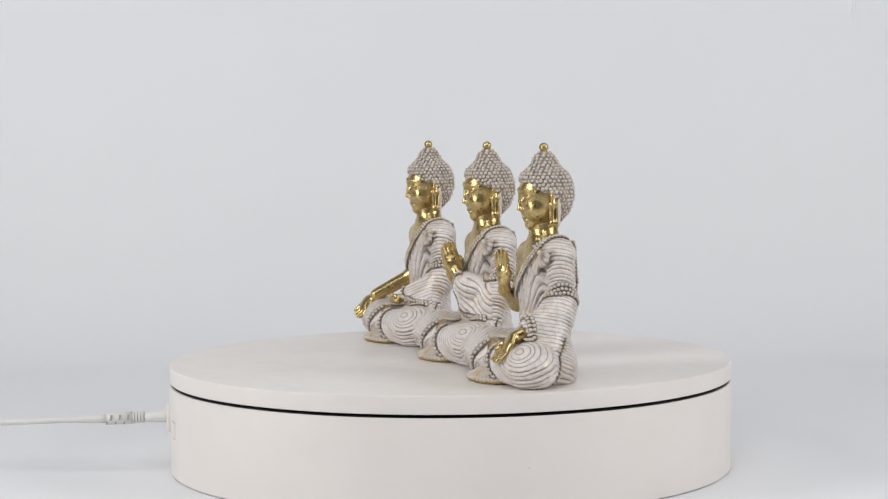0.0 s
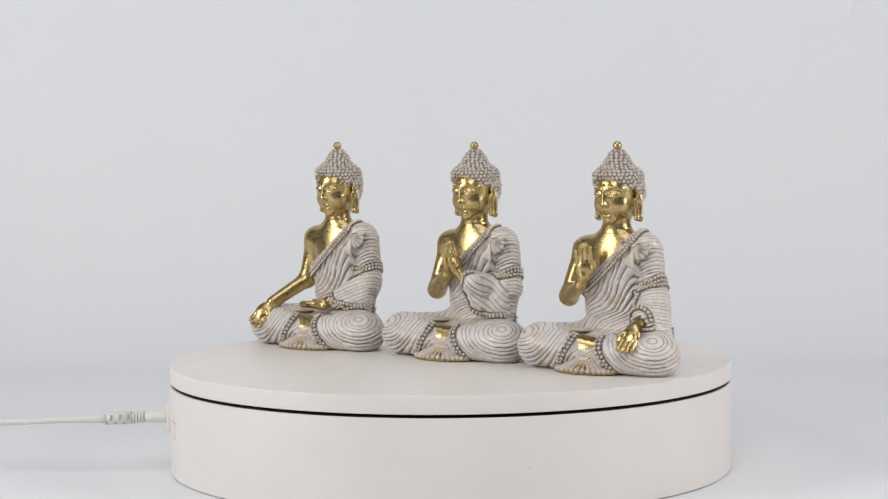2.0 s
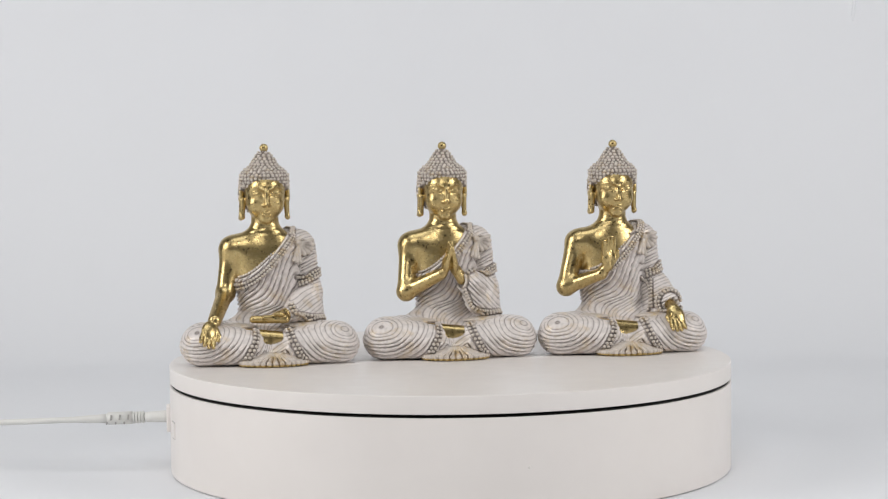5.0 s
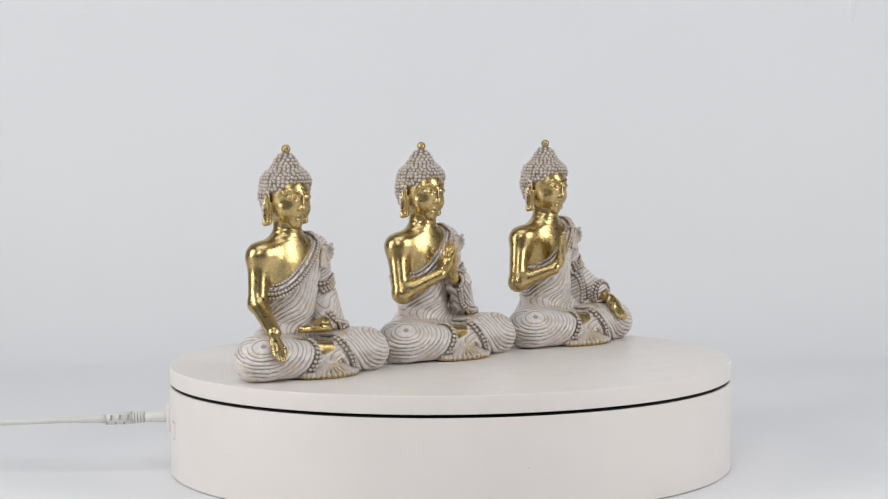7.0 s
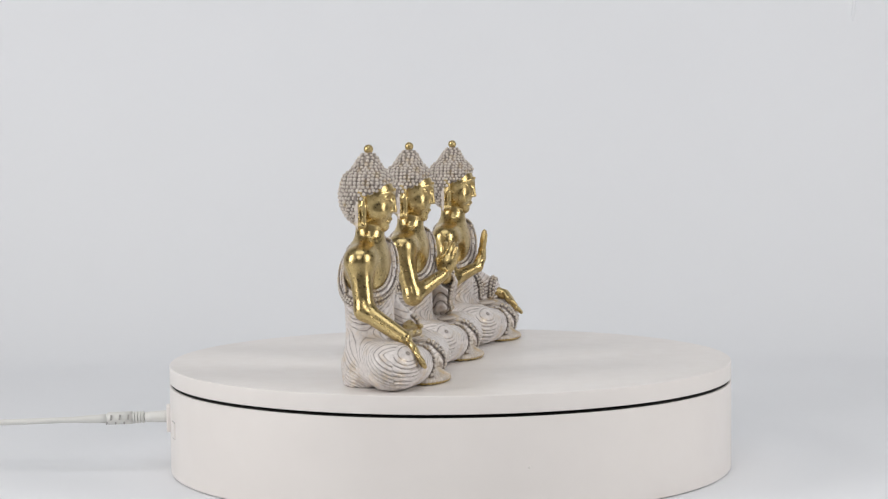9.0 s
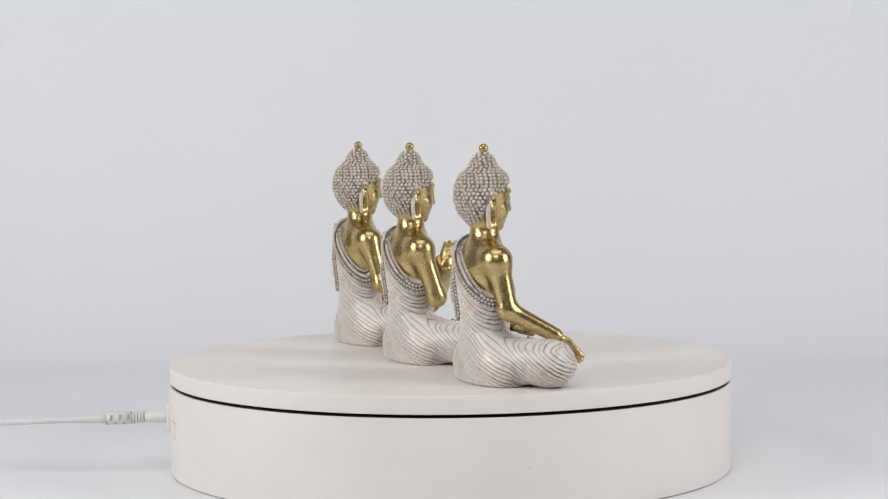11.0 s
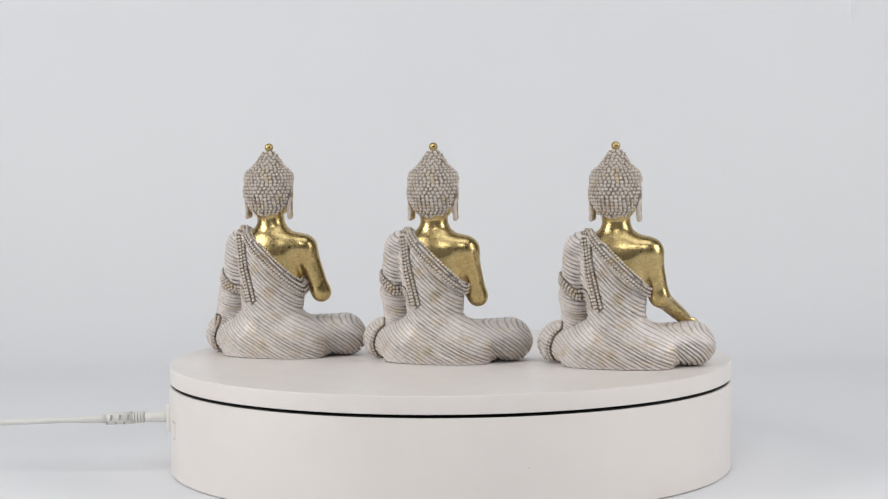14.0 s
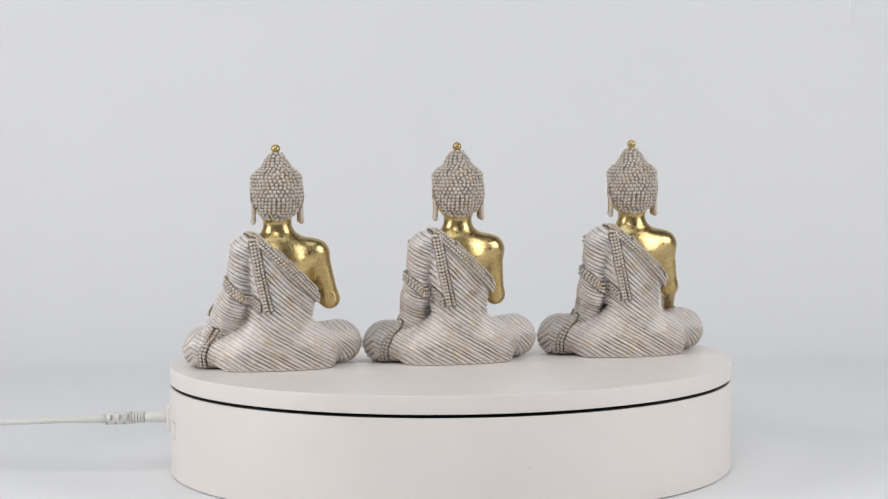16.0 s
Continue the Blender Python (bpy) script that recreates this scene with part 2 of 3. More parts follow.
def empty_field():
    return np.full(DIMS, 50.0, np.float32)


def sample(f, p):
    q = (np.asarray(p) - LOW) / STEP
    q = np.clip(q, 0, np.array(DIMS) - 1.001)
    i = q.astype(int)
    u = q - i
    out = 0
    for a in (0, 1):
        for b in (0, 1):
            for c in (0, 1):
                wt = (u[:, 0] if a else 1 - u[:, 0]) * (u[:, 1] if b else 1 - u[:, 1]) * (u[:, 2] if c else 1 - u[:, 2])
                out = out + wt * f[i[:, 0] + a, i[:, 1] + b, i[:, 2] + c]
    return out


def gradient(f, p, e=0.4):
    g = np.stack([sample(f, p + e * np.eye(3)[i]) - sample(f, p - e * np.eye(3)[i]) for i in range(3)], 1)
    return g / np.maximum(np.linalg.norm(g, axis=1, keepdims=True), 1e-6)


def snap(f, p, steps=8):
    for _ in range(steps):
        p = p - gradient(f, p) * np.clip(sample(f, p), -1.5, 1.5)[:, None]
    return p


def surface(f):
    """The zero surface of f as quads (one point in each cell that it crosses)."""
    n = f < 0
    cells = np.zeros(tuple(d - 1 for d in DIMS), np.int8)
    for a in (0, 1):
        for b in (0, 1):
            for c in (0, 1):
                cells += n[a:DIMS[0] - 1 + a, b:DIMS[1] - 1 + b, c:DIMS[2] - 1 + c]
    act = np.argwhere((cells > 0) & (cells < 8))
    ids = np.full(cells.shape, -1, np.int32)
    ids[tuple(act.T)] = np.arange(len(act))
    corner = {(a, b, c): f[act[:, 0] + a, act[:, 1] + b, act[:, 2] + c] for a in (0, 1) for b in (0, 1) for c in (0, 1)}
    acc, cnt = np.zeros((len(act), 3)), np.zeros(len(act))
    for p0 in corner:
        for ax in range(3):
            if p0[ax] == 0:
                p1 = tuple(1 if i == ax else v for i, v in enumerate(p0))
                f0, f1 = corner[p0], corner[p1]
                hit = (f0 < 0) != (f1 < 0)
                t = np.where(hit, f0 / np.where(hit, f0 - f1, 1), 0)
                pos = np.tile(np.array(p0, float), (len(act), 1))
                pos[:, ax] = t
                acc += np.where(hit[:, None], pos, 0)
                cnt += hit
    verts = LOW + STEP * (act + acc / cnt[:, None])
    quads = []
    for ax in range(3):
        u, v = (ax + 1) % 3, (ax + 2) % 3
        sl0, sl1 = [slice(1, -1)] * 3, [slice(1, -1)] * 3
        sl0[ax], sl1[ax] = slice(0, -1), slice(1, None)
        a, b = n[tuple(sl0)], n[tuple(sl1)]
        e = np.argwhere(a != b)
        flip = a[tuple(e.T)]
        off = np.ones(3, int)
        off[ax] = 0
        e = e + off
        def cell(du, dv):
            q = e.copy()
            q[:, u] -= du
            q[:, v] -= dv
            return ids[tuple(q.T)]
        q = np.stack([cell(1, 1), cell(0, 1), cell(0, 0), cell(1, 0)], 1)
        q[~flip] = q[~flip][:, ::-1]
        quads.append(q)
    quads = np.concatenate(quads)
    return verts, quads[(quads >= 0).all(1)]


def smooth_table(zs, values):
    z = np.arange(-4, 120, 0.25)
    v = np.interp(z, zs, values)
    k = np.hanning(25)
    k /= k.sum()
    return z, np.convolve(np.pad(v, 12, mode="edge"), k, mode="valid")


def torso(hip, lean):
    """Elliptical sections from the seat to the neck."""
    zs = [-2, 8, 16, 26, 36, 48, 57, 62, 65, 67.3, 69.5, 73, 80]
    a = smooth_table(zs, [26, 25, 20, hip, hip + 0.5, 17.2, 19.0, 18.6, 17.5, 14.4, 10.2, 7.5, 7.1])
    b = smooth_table(zs, [11.5, 11.5, 11.2, 10.2, 10.2, 11.2, 11.2, 10.4, 9.4, 8.6, 7.6, 7.0, 7.0])
    cy = smooth_table(zs, [-1.5, -1.0, -0.3, 0.5, 0.8, 1.0, 1.2, 1.2, 1.0, 0.8, 0.4, 0.2, 0.0])
    f = empty_field()
    w = window((-34, -18, -2), (34, 18, 79), 3)
    x, y, z = coords(w)
    aa, bb, cc = [np.interp(z, *t) for t in (a, b, cy)]
    rings = np.where(y < 2, 0.13, 0.03) * np.sin((z - 66) * 2.1) * np.exp(-((z - 70.5) / 3.2) ** 2)
    aa, bb = aa + rings, bb + rings
    x = x - np.interp(z, [0, 25, 45, 63, 75, 90], [0, 0.5 * lean, lean, lean, 0.3 * lean, 0])
    d = (np.sqrt((x / aa) ** 2 + ((y - cc) / bb) ** 2) - 1) * np.minimum(aa, bb)
    f[w] = np.maximum(d, z - 78) * 0.85
    return f


def hem(x, y):
    """Height of the robe's upper edge, from the far shoulder down to the bare arm's side."""
    front = 44.5 + 26 * np.clip((x + 15) / 29, 0, 2) ** 1.5
    back = 41 + 28.5 * (x + 19) / 29
    t = np.clip((y + 5) / 10, 0, 1)
    t = t * t * (3 - 2 * t)
    return front + (back - front) * t


def hairline(y):
    return np.interp(y, [-14, -10.2, -7.6, -3.2, -1.8, 3.0, 4.5, 16], [98.4, 97.6, 95.4, 92.0, 92.4, 88.0, 78.2, 76.8])


def head(gold, hair):
    face = empty_field()
    nod = Matrix.Rotation(radians(9), 3, "X")

    def at(x, y, z):
        """A place on the head, bowed a little."""
        return np.array(nod @ Vector((x, y, z - 87))) + np.array((0, 0.4, 87.6))
    lean = np.array(nod)
    egg(face, at(0, -0.7, 91.2), (10.9, 11.4, 11.0), 0, tilt=lean)
    egg(face, at(0, -2.3, 83.4), (9.5, 9.6, 9.5), 4, tilt=lean)
    egg(face, at(0, -9.0, 76.6), (3.4, 2.6, 2.6), 2.5, tilt=lean)
    for s in (-1, 1):
        egg(face, at(s * 5.0, -6.4, 83.8), (4.3, 4.3, 4.4), 2.5, tilt=lean)
        egg(face, at(s * 4.6, -12.2, 91.1), (3.4, 2.0, 1.8), 1.2, cut=True, tilt=lean)
        egg(face, at(s * 4.6, -9.7, 90.5), (3.0, 1.55, 1.5), 0.4, tilt=lean)
        cone(face, at(s * 1.7, -12.0, 93.0), at(s * 4.8, -10.9, 94.3), 0.30, 0.42, 0.7)
        cone(face, at(s * 4.8, -10.9, 94.3), at(s * 8.8, -7.3, 92.6), 0.42, 0.30, 0.7)
        cone(face, at(s * 2.0, -11.4, 89.8), at(s * 4.6, -11.0, 89.2), 0.32, 0.40, 0.25)
        cone(face, at(s * 4.6, -11.0, 89.2), at(s * 7.2, -9.2, 90.0), 0.40, 0.3, 0.25)
        egg(face, at(s * 4.6, -11.6, 89.85), (2.7, 0.9, 0.38), 0.25, cut=True, tilt=lean)
        egg(face, at(s * 1.5, -12.1, 84.8), (1.1, 1.1, 0.85), 0.5)
        cone(face, at(s * 3.3, -10.5, 81.5), at(0, -11.9, 80.8), 0.40, 0.85, 0.3)
        # long ears with open lobes
        egg(face, (s * 12.6, 2.0, 89.2), (1.7, 3.1, 4.8), 0.8)
        egg(face, (s * 14.0, 1.4, 89.4), (1.1, 1.7, 3.2), 0.6, cut=True)
        cone(face, (s * 11.7, 0.0, 86), (s * 12.0, 0.0, 77.0), 1.6, 1.25, 0.7)
        cone(face, (s * 12.2, 3.3, 86), (s * 12.5, 2.8, 77.0), 1.4, 1.2, 0.6)
        cone(face, (s * 12.2, 0.2, 76.9), (s * 12.6, 2.5, 76.4), 1.45, 1.45, 0.7)
    cone(face, at(0, -12.0, 92.0), at(0, -13.2, 86.2), 0.60, 1.05, 1.6)
    egg(face, at(0, -13.3, 85.3), (1.4, 1.4, 1.1), 0.5)
    cone(face, at(-1.7, -11.0, 79.2), at(1.7, -11.0, 79.2), 0.85, 0.85, 0.3)
    egg(face, at(0, -11.9, 95.4), (0.75, 0.75, 0.75), 0.2)
    w = window((-16, -18, 70), (16, 18, 104), 0)
    x, y, z = coords(w)
    jaw = y - 4.2 + 0.5 * np.maximum(86 - z, 0) - 3.0 * np.maximum(np.abs(x) - 10.2, 0)
    face[w] = np.maximum(face[w], jaw)
    np.minimum(gold, face, out=gold)
    for s in (-1, 1):
        egg(gold, (s * 4.6, 2.4, 80.5), (3.0, 4.0, 5.2), 1.0)
    egg(gold, (0, 3.0, 78.5), (6.2, 5.4, 3.6), 1.0)
    # cap of hair
    dome = empty_field()
    egg(dome, (0, 2.0, 91.0), (13.1, 13.0, 12.4), 0)
    egg(dome, (0, 3.0, 85.0), (10.4, 9.8, 8.4), 2)
    egg(dome, (0, 0.9, 97.6), (12.9, 12.5, 7.4), 2)
    w = window((-16, -16, 70), (16, 18, 108), 2)
    x, y, z = coords(w)
    dome[w] = np.maximum(dome[w], (hairline(y) - z) * 0.7)
    np.minimum(hair, dome, out=hair)
    egg(hair, (0, 0.8, 102.6), (7.0, 7.1, 8.0), 2.6)
    egg(hair, (0, 0.5, 108.2), (3.7, 3.7, 4.0), 2.6)
    egg(gold, (0, 0.4, 113.8), (2.35, 2.35, 2.3), 0)


def seat(robe, gold):
    """Crossed legs under the robe, and the bare shins between them."""
    for s in (-1, 1):
        up = 1.1 if s < 0 else 0.0
        cone(robe, (s * 12, -1.5, 11 + up), (s * 35.5, -17.0, 10.5 + up), 10.8, 10.0, 5)
        egg(robe, (s * 35.5, -19.0, 10.0 + up), (11.3, 10.6, 10.8), 4)
        cone(robe, (s * 34, -21.0, 10.0 + up), (s * 11, -24.5, 9.5), 10.6, 9.2, 3)
        egg(robe, (s * 24, -15, 14.5), (13.5, 10.5, 7.0), 4)
    egg(robe, (0, -1, 6), (27, 10.6, 14), 6)
    egg(robe, (0, -12, 8), (26, 12, 11), 3)
    egg(robe, (1.0, -27.5, 8.0), (9.5, 5.5, 5.5), 2)
    egg(robe, (0.5, -34.5, 15.5), (8.5, 7.6, 7.0), 2.0, cut=True)
    cone(gold, (-13, -23.5, 15.5), (12, -25.5, 13.0), 4.0, 3.8, 1)
    cone(gold, (13, -23, 13.5), (-8, -26.5, 10.5), 3.6, 3.4, 1)


def shell(trim, ridge):
    """The pleated end of the cloth, spread like a shell before the shins, with a scalloped rim; folds over the thighs."""
    for f in (trim, ridge):
        egg(f, (-17, -17.0, 20.2), (10.5, 5.0, 1.5), 0.5, tilt=np.array(Matrix.Rotation(0.05, 3, "Y") @ Matrix.Rotation(0.25, 3, "Z")))
        egg(f, (18, -17.0, 20.0), (10.5, 5.0, 1.5), 0.5, tilt=np.array(Matrix.Rotation(-0.05, 3, "Y") @ Matrix.Rotation(-0.25, 3, "Z")))
    egg(trim, (0.8, -28.0, 0.0), (17.0, 9.6, 4.2), 0)
    egg(trim, (0.8, -27.0, 1.5), (10.5, 6.5, 6.6), 3)
    for i in range(17):
        a = -1.52 + 3.04 * i / 16
        u, v = math.sin(a), math.cos(a)
        for f in (trim, ridge):
            cone(f, (0.8 + 2.5 * u, -31.2, 7.6), (0.8 + 11.5 * u, -30.5 - 4.2 * v, 4.2), 0.6, 0.85, 0.2)
            cone(f, (0.8 + 11.5 * u, -30.5 - 4.2 * v, 4.2), (0.8 + 17.0 * u, -28.8 - 8.4 * v, 2.4), 0.85, 1.05, 0.2)
            egg(f, (0.8 + 17.4 * u, -28.8 - 8.8 * v, 1.7), (1.45, 1.45, 1.7), 0.3)


def knot(trim, ridge, lean):
    """The gathered knot on the draped shoulder: a pleated bow over a short tail."""
    x0 = 20.5 + lean
    for f in (trim, ridge):
        egg(f, (x0 - 3.6, -7.4, 63.0), (1.9, 1.6, 1.7), 0.3)
        for i in range(7):
            a = -0.55 + 0.40 * i
            cone(f, (x0 - 2.6, -7.6, 62.8), (x0 - 2.0 + 6.4 * math.sin(a), -7.8 + 1.5 * max(0.0, a - 0.3), 62.6 - 6.0 * math.cos(a)), 0.5, 1.10, 0.15)
        for i in range(3):
            cone(f, (x0 - 3.6, -7.6, 62.0), (x0 - 6.6 + 1.9 * i, -9.6, 53.8 - 0.5 * i), 0.7, 1.0, 0.2)
    egg(trim, (x0 - 0.4, -6.2, 60.0), (4.6, 2.0, 4.6), 0.5)


def digits(f, palm, across, along, out, curl=0.0, length=7.0, spread=0.06, thumb=1, r=1.05, size=1.0):
    """Palm and fingers. across: towards the thumb; along: towards the fingertips; out: the palm's face."""
    palm, across, along, out = [np.array(v, float) for v in (palm, across, along, out)]
    across, along, out = [v / np.linalg.norm(v) for v in (across, along, out)]
    tilt = np.stack([across, along, out], 1)
    egg(f, palm, (4.1 * size, 5.0 * size, 2.2), 1.4, tilt=tilt)
    r = r * size
    for i in range(4):
        u = (i - 1.5) * 1.95 * size
        ln = length * (0.86, 1.0, 0.97, 0.80)[i]
        a = palm + across * -u + along * 3.0 * size
        mid = a + along * ln * 0.5 - across * u * spread + out * curl * 0.8
        tip = mid + along * ln * 0.5 * (1 - 0.5 * curl) - across * u * spread + out * curl * 2.2
        cone(f, a, mid, r * 1.08, r, 0.45)
        cone(f, mid, tip, r, r * 0.8, 0.4)
    if thumb:
        a = palm + across * 2.8 * size - along * 1.5
        mid = a + across * 2.2 + along * 2.8 + out * 0.8
        cone(f, a, mid, 1.5, 1.25, 0.8)
        cone(f, mid, mid + along * 3.0 * thumb - across * 0.2 + out * 0.6 * thumb, 1.2, 0.9, 0.5)


def arms(kind, robe, gold):
    # draped arm
    lean = -2.0 if kind == "blessing" else 0.0
    cone(robe, (20.6 + lean, 2.0, 60.5), (23.6 + lean, 1.3, 38), 6.6, 6.0, 1.6)
    egg(robe, (17 + lean, 1.6, 64.0), (8.0, 8.2, 6.2), 3)
    cone(robe, (23.4 + lean, -1.5, 38), (23.6 + lean, -7.5, 20), 6.1, 7.0, 3)
    # bare arm
    egg(gold, (-17.6 + lean, 1.0, 60.7), (5.9, 6.2, 5.6), 7)
    if kind == "giving":
        cone(gold, (-18.6, 0.8, 58.5), (-22.0, -2.5, 36.5), 5.5, 4.8, 3.2)
        cone(gold, (-22.0, -2.5, 36.5), (-29.5, -24, 24.2), 4.6, 3.6, 3)
        digits(gold, (-32.3, -29.0, 19.2), (0.87, 0.15, -0.41), (-0.28, -0.52, -0.80), (0.35, -0.80, 0.45), 0.35, 7.0, size=1.15)
        cone(robe, (22.5, 0, 36.5), (13, -14.5, 27.5), 6.2, 5.6, 3)
        cone(robe, (22.5, 0, 33), (20, -12, 25.0), 6.0, 5.0, 3)
        digits(gold, (5.5, -18.5, 25.2), (0.25, -0.9, 0.1), (-1.0, -0.15, -0.1), (0.0, -0.2, 1.0), 0.1, 8.5, 0.02)
        cone(gold, (12, -15.5, 27), (7, -18, 25.6), 3.2, 3.0, 1)
        cone(gold, (-9, -20.5, 23.8), (8, -21.5, 23.6), 2.0, 2.3, 1.0)
    elif kind == "praying":
        cone(gold, (-18.6, 0.8, 58.5), (-21.8, -6.0, 35.0), 5.5, 4.8, 3.2)
        cone(gold, (-21.8, -6.0, 35.0), (-4.8, -18.5, 45), 4.6, 3.2, 3)
        digits(gold, (-2.2, -19.5, 50), (0.1, 0.85, 0.3), (0.22, -0.28, 1.0), (1, 0.0, -0.1), 0.0, 9.4, 0.0, 0.6, size=1.1)
        digits(gold, (2.2, -19.5, 50), (-0.1, 0.85, 0.3), (-0.22, -0.28, 1.0), (-1, 0.0, -0.1), 0.0, 9.4, 0.0, 0.6, size=1.1)
        cone(gold, (7.0, -17.5, 42.0), (3.2, -19, 47.5), 3.2, 2.8, 1.0)
        cone(robe, (22.5, -1, 36.5), (11.0, -16.0, 41.0), 6.4, 5.8, 3)
        cone(robe, (12, -15.5, 39), (15, -14.5, 29.0), 6.0, 5.4, 4)
        cone(robe, (22, -5, 34), (20, -10, 26.0), 6.5, 5.5, 4)
        egg(robe, (7.0, -18.5, 41.0), (3.9, 3.9, 4.2), 0.8, cut=True)
    else:
        cone(gold, (-21.4, 0.8, 58.8), (-28.0, -3.5, 35.5), 5.5, 4.8, 3.2)
        cone(gold, (-28.0, -3.5, 35.5), (-11.5, -16.5, 43), 4.6, 3.1, 3)
        digits(gold, (-7.6, -18.4, 51.2), (0.90, 0.42, 0.05), (0.0, -0.12, 1.0), (0.42, -0.90, -0.1), 0.12, 9.3, 0.06, size=1.1)
        cone(gold, (-11.5, -16.5, 43), (-8.4, -17.8, 47.5), 2.9, 3.0, 1.5)
        cone(robe, (22.6, 1, 37), (26.5, -16, 27.5), 6.4, 6.2, 4)
        cone(robe, (25, -4, 34), (28.5, -12, 22.0), 6.4, 6.5, 4)
        cone(robe, (25, -1, 30), (32.5, -9, 18), 6.0, 5.5, 4)
        egg(robe, (27, -23, 25.0), (4.6, 5.5, 4.4), 0.8, cut=True)
        cone(gold, (26.5, -17, 26.5), (27.0, -24.5, 23.6), 3.2, 3.0, 1)
        digits(gold, (27.2, -28.0, 20.4), (-0.95, -0.2, 0.0), (0.02, -0.62, -0.80), (0, -0.85, 0.5), 0.3, 7.0, size=1.2)


BALL = bmesh.new()
bmesh.ops.create_icosphere(BALL, subdivisions=2, radius=1.0)
BALL_V = np.array([v.co for v in BALL.verts])
BALL_F = np.array([[v.index for v in f.verts] for f in BALL.faces])
BALL.free()


def resample(p, spacing):
    p = np.asarray(p, float)
    d = np.concatenate([[0], np.cumsum(np.linalg.norm(np.diff(p, axis=0), axis=1))])
    n = max(2, int(d[-1] / spacing) + 1)
    t = np.linspace(0, d[-1], n)
    return np.stack([np.interp(t, d, p[:, i]) for i in range(3)], 1)


def bead_row(f, pts, spacing=1.8, r=0.98, sink=0.0):
    """Beads along a line laid on the surface of f; (place, radius) rows."""
    p = resample(snap(f, resample(pts, 1.0)), spacing)
    p = snap(f, p, 4)
    p = p + gradient(f, p) * (r * 0.62 - sink + 0.15)
    return np.concatenate([p, np.full((len(p), 1), r)], 1)


def curls(hair):
    """Rows of small round curls over the cap of hair."""
    zs = np.arange(76.2, 111.6, 0.1)
    q = np.linspace(18, 0.5, 160)
    def reach(a, z):
        p = np.stack([q * math.cos(a), 1.0 + q * math.sin(a), np.full_like(q, z)], 1)
        v = sample(hair, p) < 0
        return p[np.argmax(v)] if v.any() else None
    side = [reach(1.2, z) for z in zs]
    side = np.array([p if p is not None else (0, 1, z) for p, z in zip(side, zs)])
    wide = np.hypot(side[:, 0], side[:, 1] - 1)
    d = np.concatenate([[0], np.cumsum(np.hypot(np.diff(wide), np.diff(zs)))])
    out = []
    for k, s in enumerate(np.arange(0, d[-1], 2.0)):
        z = np.interp(s, d, zs)
        n = max(5, int(2 * math.pi * np.interp(s, d, wide) / 2.12))
        for i in range(n):
            hit = reach(2 * math.pi * (i + 0.5 * (k % 2)) / n, z)
            if hit is None or hit[2] < hairline(hit[1]) - 0.1:
                continue
            jitter = 0.20 * np.array([math.sin(5.1 * i + k), math.sin(3.7 * i - 2 * k), math.sin(2.9 * i + 3 * k)])
            out.append((*(hit + jitter), 0.97 + 0.10 * math.sin(7.3 * i + k)))
    return np.array(out)


